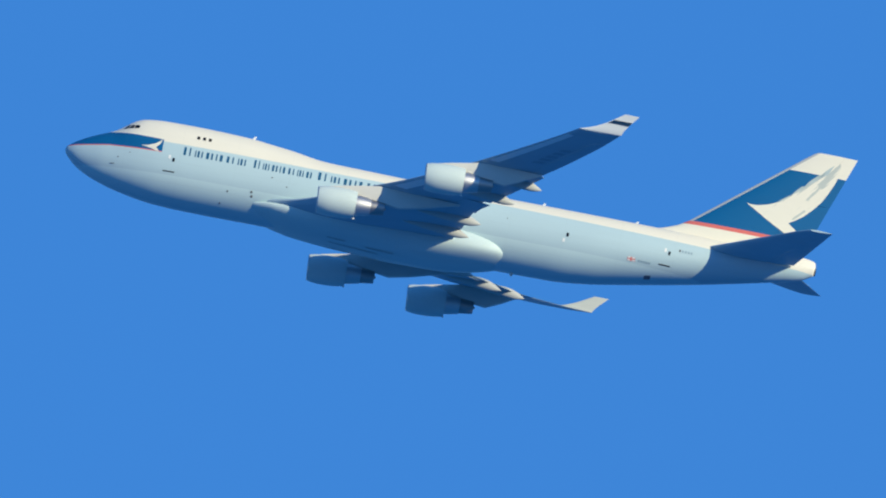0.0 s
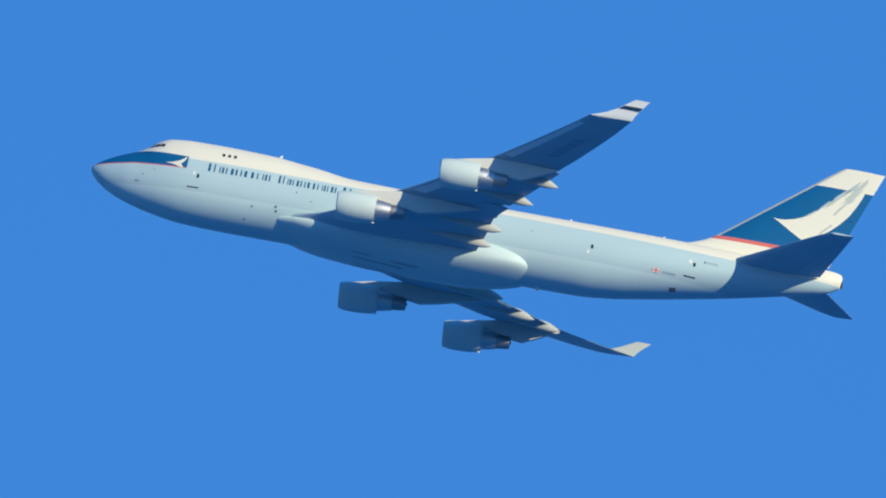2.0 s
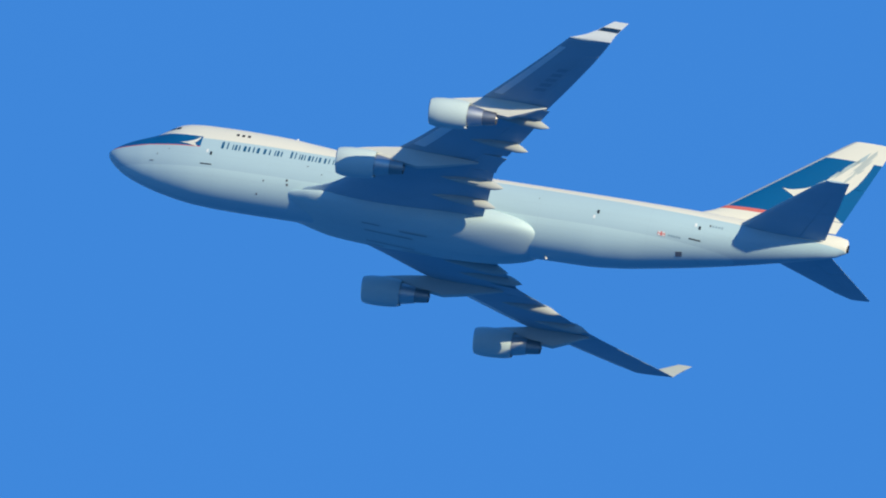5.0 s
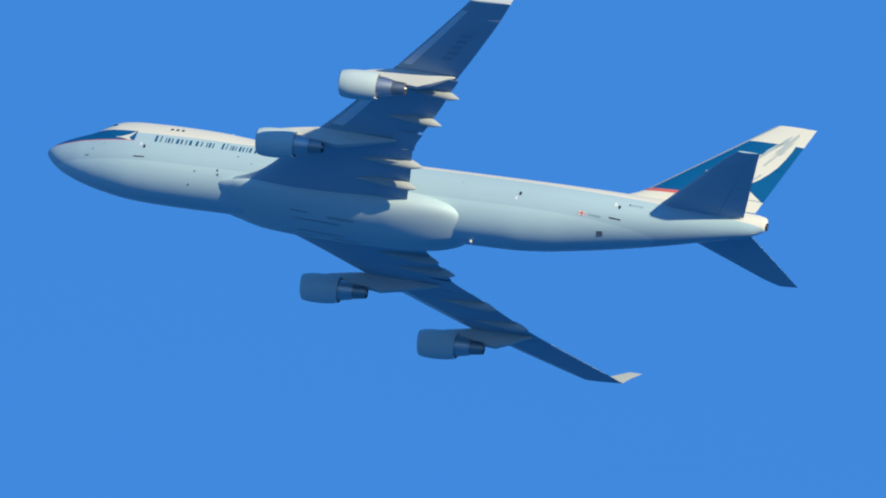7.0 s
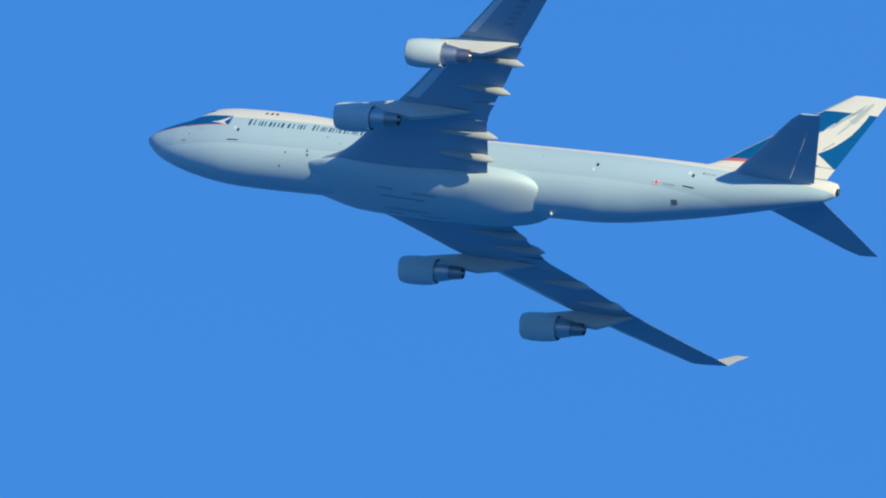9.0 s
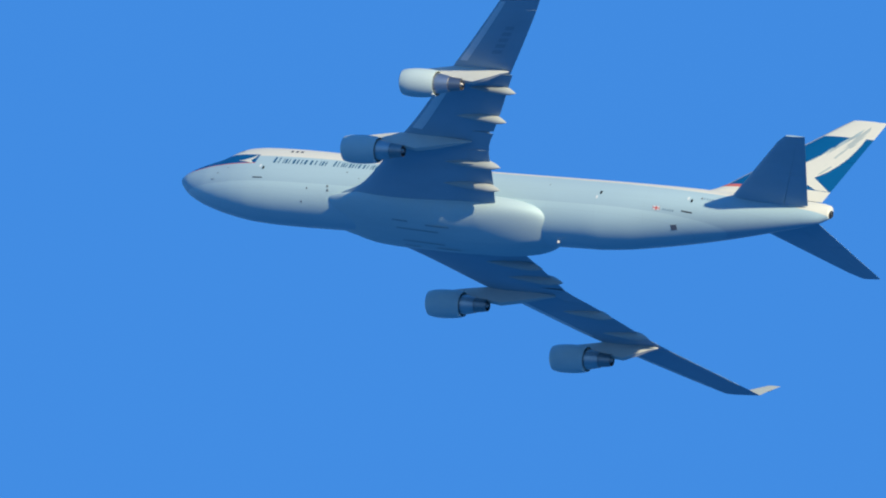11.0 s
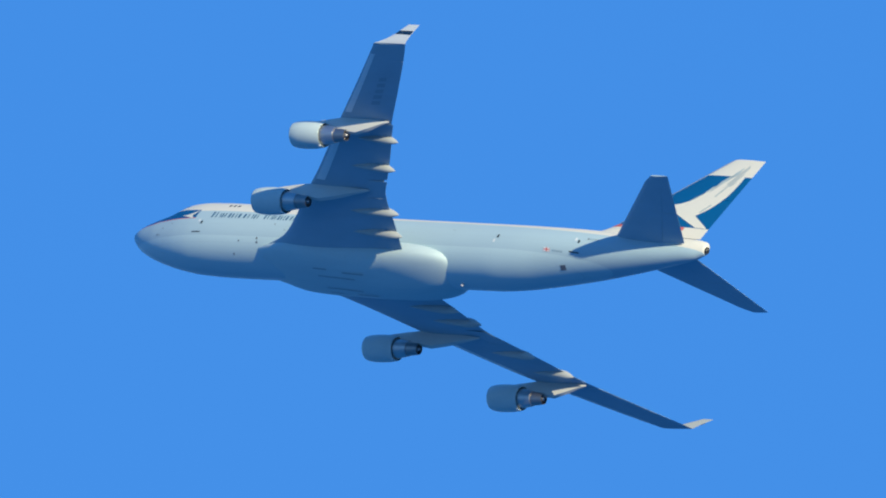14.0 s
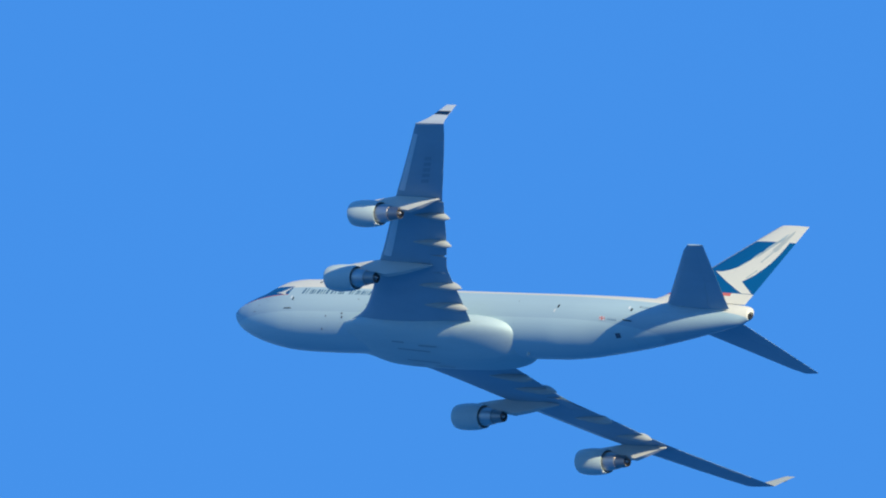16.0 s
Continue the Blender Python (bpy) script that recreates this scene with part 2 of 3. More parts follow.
# ---- mesh helpers ----
def part(name, bm, material, parent, label="", sharp=40, recalc=True):
    me = bpy.data.meshes.new(name)
    if recalc:
        bmesh.ops.recalc_face_normals(bm, faces=bm.faces)
    bm.to_mesh(me)
    bm.free()
    for mat in material if isinstance(material, (list, tuple)) else (material,):
        me.materials.append(mat)
    me.polygons.foreach_set("use_smooth", [True] * len(me.polygons))
    me.set_sharp_from_angle(angle=radians(sharp))
    ob = new(name, me)
    ob.parent = parent
    if label:
        tagged(ob, label)
    return ob


def loft(bm, rings, caps=True, closed=True, mat=0):
    """Skin over rings of points with the same count."""
    vs = [[bm.verts.new(p) for p in ring] for ring in rings]
    n = len(rings[0])
    for a, b in zip(vs, vs[1:]):
        for i in range(n if closed else n - 1):
            j = (i + 1) % n
            bm.faces.new((a[i], a[j], b[j], b[i])).material_index = mat
    if caps:
        bm.faces.new(vs[0][::-1]).material_index = mat
        bm.faces.new(vs[-1]).material_index = mat
    return vs


def smooth_table(rows):
    """Monotone cubic interpolation of rows (x, a, b, ...)."""
    xs = np.array([r[0] for r in rows], float)
    ys = np.array([r[1:] for r in rows], float)
    d = np.diff(ys, axis=0) / np.diff(xs)[:, None]
    m = np.zeros_like(ys)
    m[1:-1] = np.where(d[1:] * d[:-1] > 0, 2 * d[1:] * d[:-1] / np.where(d[1:] + d[:-1] == 0, 1, d[1:] + d[:-1]), 0)
    m[0], m[-1] = d[0], d[-1]

    def at(x):
        k = int(np.clip(np.searchsorted(xs, x, "right") - 1, 0, len(xs) - 2))
        h = xs[k + 1] - xs[k]
        s = min(max((x - xs[k]) / h, 0), 1)
        return ((1 + 2 * s) * (1 - s) ** 2 * ys[k] + s * (1 - s) ** 2 * h * m[k] + s * s * (3 - 2 * s) * ys[k + 1] + s * s * (s - 1) * h * m[k + 1])
    return at


# ---- fuselage: x aft from the nose, y to starboard, z up ----
# x, top, bottom, half width, height of the widest point
BODY = smooth_table([
    (-0.25, 0.20, 0.08, 0.05, 0.14), (-0.20, 0.34, -0.10, 0.20, 0.12), (-0.10, 0.47, -0.28, 0.36, 0.10), (0.08, 0.62, -0.50, 0.52, 0.07), (0.30, 0.79, -0.72, 0.68, 0.04), (0.60, 1.00, -1.00, 0.87, 0.0),
    (1.30, 1.44, -1.50, 1.20, -0.04), (2.30, 1.94, -1.98, 1.58, -0.10), (3.10, 2.29, -2.28, 1.86, -0.14), (3.90, 2.66, -2.52, 2.08, -0.17),
    (4.50, 3.08, -2.69, 2.24, -0.19), (5.20, 3.64, -2.85, 2.41, -0.20), (5.80, 4.01, -2.97, 2.55, -0.20), (6.60, 4.26, -3.12, 2.71, -0.20),
    (8.40, 4.42, -3.35, 2.97, -0.20), (11.0, 4.44, -3.47, 3.16, -0.20), (14.0, 4.38, -3.50, 3.24, -0.20), (16.1, 4.29, -3.50, 3.25, -0.20),
    (18.6, 4.02, -3.50, 3.25, -0.20), (20.5, 3.78, -3.50, 3.25, -0.20), (22.2, 3.47, -3.50, 3.25, -0.20), (23.4, 3.34, -3.50, 3.25, -0.20),
    (27.0, 3.26, -3.50, 3.25, -0.20), (32.0, 3.17, -3.52, 3.25, -0.20), (40.0, 3.14, -3.54, 3.25, -0.20), (45.0, 3.13, -3.52, 3.24, -0.20),
    (48.0, 3.12, -3.25, 3.20, -0.15), (51.0, 3.11, -2.74, 3.05, -0.05), (54.2, 3.09, -2.14, 2.80, 0.15), (57.0, 3.05, -1.60, 2.48, 0.40),
    (60.0, 3.00, -0.98, 2.08, 0.75), (63.0, 2.98, -0.32, 1.62, 1.15), (65.7, 2.95, 0.30, 1.17, 1.55), (67.4, 2.90, 0.72, 0.86, 1.85),
    (68.2, 2.82, 1.10, 0.64, 1.98), (68.6, 2.66, 1.42, 0.46, 2.04)])


def half_width(x, z):
    top, bottom, w, mid = BODY(x)
    s = (z - mid) / ((top - mid) if z > mid else (mid - bottom))
    return w * max(1 - s * s, 0) ** (0.5 * crown(x) if z > mid else 0.5)


def crown(x):
    """Above 1 where the hump makes the roof narrower than an ellipse."""
    return 1 + 0.18 * min(max((x - 0.5) / 3.5, 0), 1) * min(max((23.0 - x) / 5.0, 0), 1)


def body_ring(x, n=72):
    top, bottom, w, mid = BODY(x)
    ring = []
    for k in range(n):
        a = 2 * math.pi * k / n
        s = math.sin(a)
        c = math.cos(a)
        ring.append((x, w * (math.copysign(abs(c) ** crown(x), c) if s > 0 else c), mid + s * ((top - mid) if s > 0 else (mid - bottom))))
    return ring


def on_body(x, z, side, out=0.02):
    """A point of the fuselage's skin, a little proud."""
    return Vector((x, side * (half_width(x, z) + out), z))


def on_arc(x, angle, side, out=0.02):
    """The same by the angle from the widest point, in degrees."""
    top, bottom, w, mid = BODY(x)
    c, s = math.cos(radians(angle)), math.sin(radians(angle))
    h = (top - mid) if s > 0 else (mid - bottom)
    return Vector((x, side * (w * c + out * c), mid + (h + out) * s))


def decal(name, outline, material, parent, side=-1, out=0.02, label="", step=0.35, skin=None):
    """A painted or sheet patch that follows the skin: outline in x and z, with a small thickness."""
    skin = skin or on_body
    bm = bmesh.new()
    corners = [bm.verts.new((x, 0, z)) for x, z in outline]
    for tri in tessellate_polygon([[Vector((x, z, 0)) for x, z in outline]]):
        bm.faces.new([corners[k] for k in tri])
    span = max(max(p[0] for p in outline) - min(p[0] for p in outline), max(p[1] for p in outline) - min(p[1] for p in outline))
    for _ in range(5):
        long_edges = [e for e in bm.edges if e.calc_length() > step]
        if not long_edges or span < step:
            break
        bmesh.ops.subdivide_edges(bm, edges=long_edges, cuts=1)
        bmesh.ops.triangulate(bm, faces=bm.faces[:])
    for v in bm.verts:
        v.co = skin(v.co.x, v.co.z, side, out)
    bm.normal_update()
    turned_in = [f for f in bm.faces if f.normal.y * side < 0]
    if turned_in:
        bmesh.ops.reverse_faces(bm, faces=turned_in)
    return part(name, bm, material, parent, label, recalc=False)


def rect(x0, z0, x1, z1, lean=0.0):
    return [(x0, z0), (x1, z0), (x1 + lean, z1), (x0 + lean, z1)]


# the strokes of a bar group: start and end, in shares of its pitch
STROKES = (((0.06, 0.28), (0.58, 0.70)), ((0.10, 0.20), (0.34, 0.52), (0.70, 0.82)), ((0.16, 0.40), (0.60, 0.76)), ((0.05, 0.17), (0.42, 0.66)))


def build_fuselage(plane):
    bm = bmesh.new()
    xs = [-0.25, -0.24, -0.22, -0.20, -0.16, -0.10, -0.02, 0.08, 0.16, 0.3, 0.45, 0.6, 0.9, 1.3, 1.8, 2.3, 2.7] + [3.1 + 0.35 * i for i in range(16)] + [9 + 0.7 * i for i in range(85)]
    xs = [x for x in xs if x < 68.4] + [68.4, 68.6]
    rings = [body_ring(x) for x in xs[:-1]]
    for x, k in ((68.52, 0.93), (68.63, 0.78), (68.70, 0.52), (68.72, 0.2)):
        rings.append([(x, k * y, 1.98 + k * (z - 1.98)) for _, y, z in body_ring(68.4)])
    loft(bm, rings)
    body = part("fuselage", bm, FUSELAGE, plane, "cream, grey and teal painted fuselage with a hump behind the cockpit")
    # cockpit panes
    for side in (-1, 1):
        for pane in ([(4.62, 2.72), (4.98, 2.80), (5.22, 3.22), (5.02, 3.24)], [(5.05, 2.80), (5.50, 2.86), (5.62, 3.27), (5.29, 3.23)], [(5.57, 2.87), (6.02, 2.92), (6.06, 3.26), (5.69, 3.27)]):
            decal("cockpit_window", pane, M_GLASS, body, side, 0.02, "dark cockpit window pane", 0.2)
        for x in (11.5, 12.03, 12.56):
            w = decal("cabin_window", rect(x - 0.13, 2.70, x + 0.13, 3.04), M_GLASS, body, side, 0.02, "small dark upper deck window", 0.2)
        # doors: the outline strip, the window and the sill line
        for x, z in ((9.45, -0.05), (55.25, 0.05)):
            decal("door_sill", rect(x - 0.62, z - 0.93, x + 0.45, z - 0.83), M_BLACK, body, side, 0.02, "dark sill line under the door")
            decal("door_window", rect(x + 0.08, z + 0.06, x + 0.28, z + 0.42), M_GLASS, body, side, 0.02, "small dark door window")
            decal("door_handle_plate", rect(x - 0.32, z + 0.30, x - 0.10, z + 0.66), M_WHITE, body, side, 0.018, "white door handle plate")
        decal("door_window", rect(45.93, -0.08, 46.15, 0.30), M_GLASS, body, side, 0.02, "small dark door window")
        decal("door_handle_plate", rect(45.66, -0.62, 45.88, -0.28), M_WHITE, body, side, 0.018, "white door handle plate")
        for x, z, r in ((14.96, -1.72, 0.11), (17.12, -1.42, 0.15), (17.19, -1.78, 0.15), (18.73, 0.22, 0.10), (20.2, -0.42, 0.08), (14.45, -2.75, 0.10), (4.6, -0.25, 0.09), (5.6, 0.3, 0.07), (40.4, 0.6, 0.08)):
            decal("vent", [(x + 0.75 * r * math.cos(a * math.pi / 4), z + 0.75 * r * math.sin(a * math.pi / 4)) for a in range(8)], M_JOINT, body, side, 0.02, "small dark vent opening")
        decal("pitot_tube", rect(4.0, -0.93, 4.4, -0.88), M_JOINT, body, side, 0.05)
        if side < 0:
            decal("outflow_vent", rect(53.52, -69.0, 54.1, -57.0), M_VENT, body, side, 0.02, "dark square vent low on the rear fuselage", 40, on_arc)
        # the line's name, as plain bars
        for word, x0, x1, n in (("c", 10.35, 16.3, 6), ("p", 16.85, 22.4, 7), ("g", 22.75, 28.4, 5)):
            pitch = (x1 - x0) / n
            for k in range(n):
                xa = x0 + k * pitch
                top = 1.66 if k == 0 else 1.48
                for lo, hi in STROKES[k % 4]:
                    decal("lettering_bar", rect(xa + lo * pitch, 0.84, xa + hi * pitch, top), M_TEAL, body, side, 0.02, "", 0.5)
        # nose mark
        decal("nose_mark", [(6.45, 1.16), (7.10, 1.26), (7.70, 1.50), (8.06, 1.76), (8.34, 2.06), (8.24, 1.66), (8.08, 1.40), (7.86, 1.16), (8.06, 0.94), (8.14, 0.78), (7.80, 0.84), (7.40, 0.98), (7.0, 1.08)], M_CREAM, body, side, 0.02, "cream swept wing mark on the nose band", 0.3)
        # flag and small bars near the tail
        decal("flag", rect(51.76, -1.09, 52.46, -0.73), M_RED, body, side, 0.018, "small red flag panel", 0.3)
        for r in (rect(51.79, -1.08, 52.03, -0.96), rect(52.19, -1.08, 52.43, -0.96), rect(51.79, -0.86, 52.03, -0.74), rect(52.19, -0.86, 52.43, -0.74)):
            decal("flag_field", r, M_WHITE, body, side, 0.028)
        for k in range(5):
            decal("lettering_bar", rect(52.74 + 0.24 * k, -1.02, 52.90 + 0.24 * k, -0.86), M_BAR, body, side, 0.02)
        for k in range(5):
            decal("registration_bar", rect(56.25 + 0.27 * k, 0.62, 56.40 + 0.27 * k, 0.84), M_JOINT if k == 0 else M_BAR, body, side, 0.02)
    # blade aerials
    for x, z, h in ((16.35, 4.24, 0.36), (43.3, 3.12, 0.34), (51.9, 3.09, 0.30), (31.0, 3.18, 0.28)):
        bm = bmesh.new()
        loft(bm, [[(x - 0.20, 0, z - 0.06), (x, 0.035, z - 0.06), (x + 0.16, 0, z - 0.06), (x, -0.035, z - 0.06)], [(x + 0.12, 0, z + h), (x + 0.18, 0.012, z + h), (x + 0.27, 0, z + h), (x + 0.18, -0.012, z + h)]])
        part("aerial", bm, M_WHITE, body, "white blade aerial")
    # tail cone outlet
    bm = bmesh.new()
    loft(bm, [[(x, r * math.cos(a * math.pi / 8), 1.82 + r * 1.15 * math.sin(a * math.pi / 8)) for a in range(16)] for x, r in ((68.3, 0.36), (68.70, 0.34), (68.78, 0.32), (68.78, 0.28), (68.72, 0.25))])
    part("tail_outlet", bm, M_BLACK, body, "black exhaust outlet in the tail cone")
    # beacon under the body
    bm = bmesh.new()
    loft(bm, [[(41.65 + r * math.cos(a * math.pi / 5), r * math.sin(a * math.pi / 5), z) for a in range(10)] for z, r in ((-3.5, 0.16), (-3.75, 0.15), (-3.86, 0.08))])
    part("beacon", bm, M_LENS, body, "small pale beacon lamp under the belly")
    return body


def build_belly(plane):
    """Wing-to-body fairing: a rounded bulge round the wing roots with a blunt rear end."""
    rows = smooth_table([(16.4, 1.3, -2.2, 0.3), (17.0, 2.25, -2.2, 0.6), (17.7, 2.66, -2.2, 0.84), (18.5, 2.98, -2.18, 1.02), (19.6, 3.33, -2.28, 1.18), (21.2, 3.66, -2.38, 1.38), (24.0, 3.76, -2.46, 1.60), (27.0, 3.76, -2.52, 1.76), (31.0, 3.78, -2.58, 1.92), (33.8, 3.78, -2.58, 1.93), (36.5, 3.78, -2.58, 1.93)])

    def shape(x):
        if x < 33.8:
            return rows(x)
        q = min((x - 33.8) / 7.85, 0.999)
        return 3.78 * (1 - q ** 3.4) ** 0.5, -2.58 + 0.30 * q * q, 1.93 - 1.25 * q ** 2.1

    rings = []
    for i in range(90):
        x = 16.4 + (41.65 - 16.4) * (1 - (1 - i / 89) ** 1.25)
        w, zc, h = shape(x)
        blunt = 0.98 - 0.26 * min(max((x - 18.5) / 4, 0), 1) + 0.2 * min(max((x - 35.5) / 3, 0), 1)
        q = min(max((x - 33.8) / 7.85, 0), 0.999)
        rise = min(max((x - 16.8) / 6.2, 0), 1)
        upper = (2.12 * (1 - q ** 2.3) ** 0.6) / h if q > 0 else 0.12 + 0.88 * rise ** 0.9 + 0.098 * min(max((x - 24) / 9.8, 0), 1)
        # towards the rear the underside becomes a shallow V below the flanks
        under = 0.9 + 0.3 * min(max((x - 25) / 8, 0), 1) + 0.5 * q
        ring = []
        for k in range(72):
            a = 2 * math.pi * k / 72
            c, s = math.cos(a), math.sin(a)
            ring.append((x, w * math.copysign(abs(c) ** (blunt if s > 0 else under), c), zc + h * (upper if s > 0 else 1) * math.copysign(abs(s) ** 0.95, s)))
        rings.append(ring)
    bm = bmesh.new()
    loft(bm, rings)
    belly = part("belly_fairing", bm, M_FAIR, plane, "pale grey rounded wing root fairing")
    for side in (-1, 1):
        for x0, y0, run in ((24.8, 0.9, 4.6), (24.6, 1.9, 1.7), (28.2, 1.7, 2.6)):
            strip = []
            for k in range(9):
                x = x0 + run * k / 8
                w, zc, h = shape(x)
                pair = []
                for y in (y0, y0 + 0.13):
                    c = (y / w) ** (1 / 0.9)
                    pair.append((x, side * y, zc - h * (1 - c * c) ** 0.475 - 0.02))
                strip.append(pair)
            bm = bmesh.new()
            loft(bm, strip, caps=False, closed=False)
            part("gear_door_seam", bm, M_SEAM, belly)
    return belly


# ---- wings ----
def foil(n=14, thick=0.12):
    """Closed aerofoil, chord 0 to 1: upper side from nose to tail, then back below."""
    pts = []
    for k in range(n + 1):
        c = 0.5 - 0.5 * math.cos(math.pi * k / n)
        t = 5 * thick * (0.2969 * math.sqrt(c) - 0.1260 * c - 0.3516 * c * c + 0.2843 * c ** 3 - 0.1015 * c ** 4)
        pts.append((c, 0.62 * t + 0.0))
    low = [(c, -1.38 / 1.0 * z * 0.9) for c, z in pts[1:-1]]
    return pts + low[::-1]


def station(xle, xte, y, z, thick, twist=0.0):
    ch = xte - xle
    out = []
    for c, h in foil(14, thick):
        dx, dz = c * ch, h * ch
        out.append((xle + dx, y, z + dz - dx * math.tan(radians(twist))))
    return out


# span, leading edge, trailing edge, height, thickness, twist
WING = smooth_table([(2.6, 18.2, 35.1, -1.85, 0.12, 1.8), (3.3, 19.75, 35.2, -1.79, 0.125, 2.0), (4.2, 21.25, 35.45, -1.71, 0.128, 2.1), (7.0, 24.15, 36.2, -1.42, 0.118, 2.0), (11.3, 27.95, 37.2, -0.98, 0.104, 1.45),
                     (13.8, 30.32, 38.7, -0.72, 0.098, 0.85), (16.5, 32.7, 40.35, -0.38, 0.094, 0.3), (20.5, 36.12, 42.65, 0.22, 0.09, 0.2), (25.0, 40.12, 45.55, 1.12, 0.088, 0.0), (29.4, 43.97, 48.3, 2.10, 0.086, -0.3), (31.2, 45.5, 49.3, 2.53, 0.08, -0.5)])


def wing_point(y, c, drop=0.0):
    """A point on the lower side of the wing at span y and chord fraction c."""
    xle, xte, z, th, tw = WING(y)
    ch = xte - xle
    t = 5 * th * (0.2969 * math.sqrt(c) - 0.1260 * c - 0.3516 * c * c + 0.2843 * c ** 3 - 0.1015 * c ** 4)
    return Vector((xle + c * ch, y, z - 1.242 * 0.62 * t * ch - c * ch * math.tan(radians(tw)) - drop))


def panel(bm, y0, y1, c0, c1, drop0, drop1, thick, side, n=8, mat=0):
    """A thin control surface or slat panel below the wing between two spans and chord fractions."""
    rings = []
    for i in range(n + 1):
        y = y0 + (y1 - y0) * i / n
        ring = []
        for c, d in ((c0, drop0), ((c0 + c1) / 2, (drop0 + drop1) / 2), (c1, drop1)):
            ring.append(wing_point(y, min(c, 1.0), d) + Vector(((c - min(c, 1.0)) * (WING(y)[1] - WING(y)[0]), 0, 0)))
        ring = ring + [p + Vector((0, 0, t)) for p, t in zip(ring[::-1], (thick * 0.3, thick, thick * 0.6))]
        rings.append([(p.x, side * p.y, p.z) for p in ring])
    loft(bm, rings, mat=mat)


def build_wing(plane, side):
    bm = bmesh.new()
    rings = []
    ys = [2.6 + 28.6 * i / 56 for i in range(57)]
    for y in ys:
        xle, xte, z, th, tw = WING(y)
        rings.append(station(xle, xte, side * y, z, th, tw))
    loft(bm, rings)
    wing = part("wing", bm, M_WING, plane, "dark grey painted swept wing", 30)
    # winglet, canted outwards
    bm = bmesh.new()
    rings = []
    for y, z, x0, x1, th in ((31.18, 2.53, 45.52, 49.3, 0.07), (31.30, 2.70, 46.2, 49.36, 0.07), (31.41, 2.96, 46.95, 49.5, 0.065), (31.58, 3.38, 47.8, 49.80, 0.06), (31.98, 4.33, 49.3, 50.62, 0.055)):
        ring = []
        for c, h in foil(14, th):
            ring.append((x0 + c * (x1 - x0), side * (y - h * (x1 - x0) * 0.85), z + h * (x1 - x0) * 0.45))
        rings.append(ring)
    loft(bm, rings)
    winglet = part("winglet", bm, M_WHITE, wing, "white painted winglet with a dark stripe", 30)
    # the inner face takes a darker white than the outer one
    winglet.data.materials.append(M_INNER)
    for face in winglet.data.polygons:
        if face.normal.y * side < -0.2:
            face.material_index = 1
    bm = bmesh.new()
    for out in (1,):
        rows = []
        for s in (0.05, 0.38):
            y, z = 31.55 + 0.43 * s, 3.36 + 0.97 * s
            x0, x1 = 47.8 + 1.5 * s, 49.8 + 0.82 * s
            rows.append([(x0 + c * (x1 - x0), side * (y + out * 0.075), z - out * 0.03) for c in (0.02, 0.3, 0.6, 0.98)])
        loft(bm, rows, caps=False, closed=False)
    part("winglet_stripe", bm, M_NAVY, winglet, "dark navy stripe")
    # leading edge flaps lie as paler panels along the lower front edge
    for a, b in ((13.0, 19.9), (22.4, 29.9)):
        bm = bmesh.new()
        panel(bm, a, b, 0.035, 0.165, 0.03, 0.02, 0.02, side)
        part("leading_edge_flap", bm, M_SLAT, wing, "paler grey leading edge flap panel")
    # trailing edge flaps, a little lowered, and ailerons
    for a, b, c0, c1, d, name, ma in ((3.4, 10.7, 0.80, 1.035, 0.16, "flap", M_FLAP), (13.3, 20.9, 0.74, 1.04, 0.12, "flap", M_FLAP), (10.85, 13.2, 0.78, 1.05, 0.30, "inboard_aileron", M_FLAP), (22.3, 29.0, 0.74, 1.0, 0.03, "aileron", M_WING)):
        bm = bmesh.new()
        panel(bm, a, b, c0, c1, 0.03, d, 0.05, side)
        part(name, bm, ma, wing)
    # rounded seal at the inner end of the inner flap
    bm = bmesh.new()
    rings = []
    for i in range(11):
        q = i / 10
        r = max((1 - (2 * q - 1) ** 4) ** 0.5, 0.05)
        rings.append([(34.3 + 1.75 * q, side * (3.3 + 0.30 * r * math.cos(k * math.pi / 6)), -2.50 - 0.06 * q + 0.17 * r * math.sin(k * math.pi / 6)) for k in range(12)])
    loft(bm, rings)
    part("flap_seal", bm, M_FLAP, wing, "rounded dark seal at the flap's inner end")
    # faded marks under the port wing, as plain bars
    if side < 0:
        for k in range(5):
            bm = bmesh.new()
            panel(bm, 23.5 + 0.75 * k, 23.95 + 0.75 * k, 0.50, 0.68, 0.02, 0.02, 0.01, side, 2)
            part("underwing_bar", bm, M_UNDER, wing, "faded darker mark under the wing")
    # flap track fairings
    for tip, length, wdt, hgt in (((37.3, 6.1, -2.66), 6.4, 0.39, 0.54), ((38.2, 8.95, -2.05), 6.2, 0.39, 0.54), ((40.9, 15.2, -1.28), 5.7, 0.37, 0.50), ((43.1, 19.05, -0.60), 5.3, 0.36, 0.48)):
        build_canoe(wing, tip, length, wdt, hgt, side)
    return wing


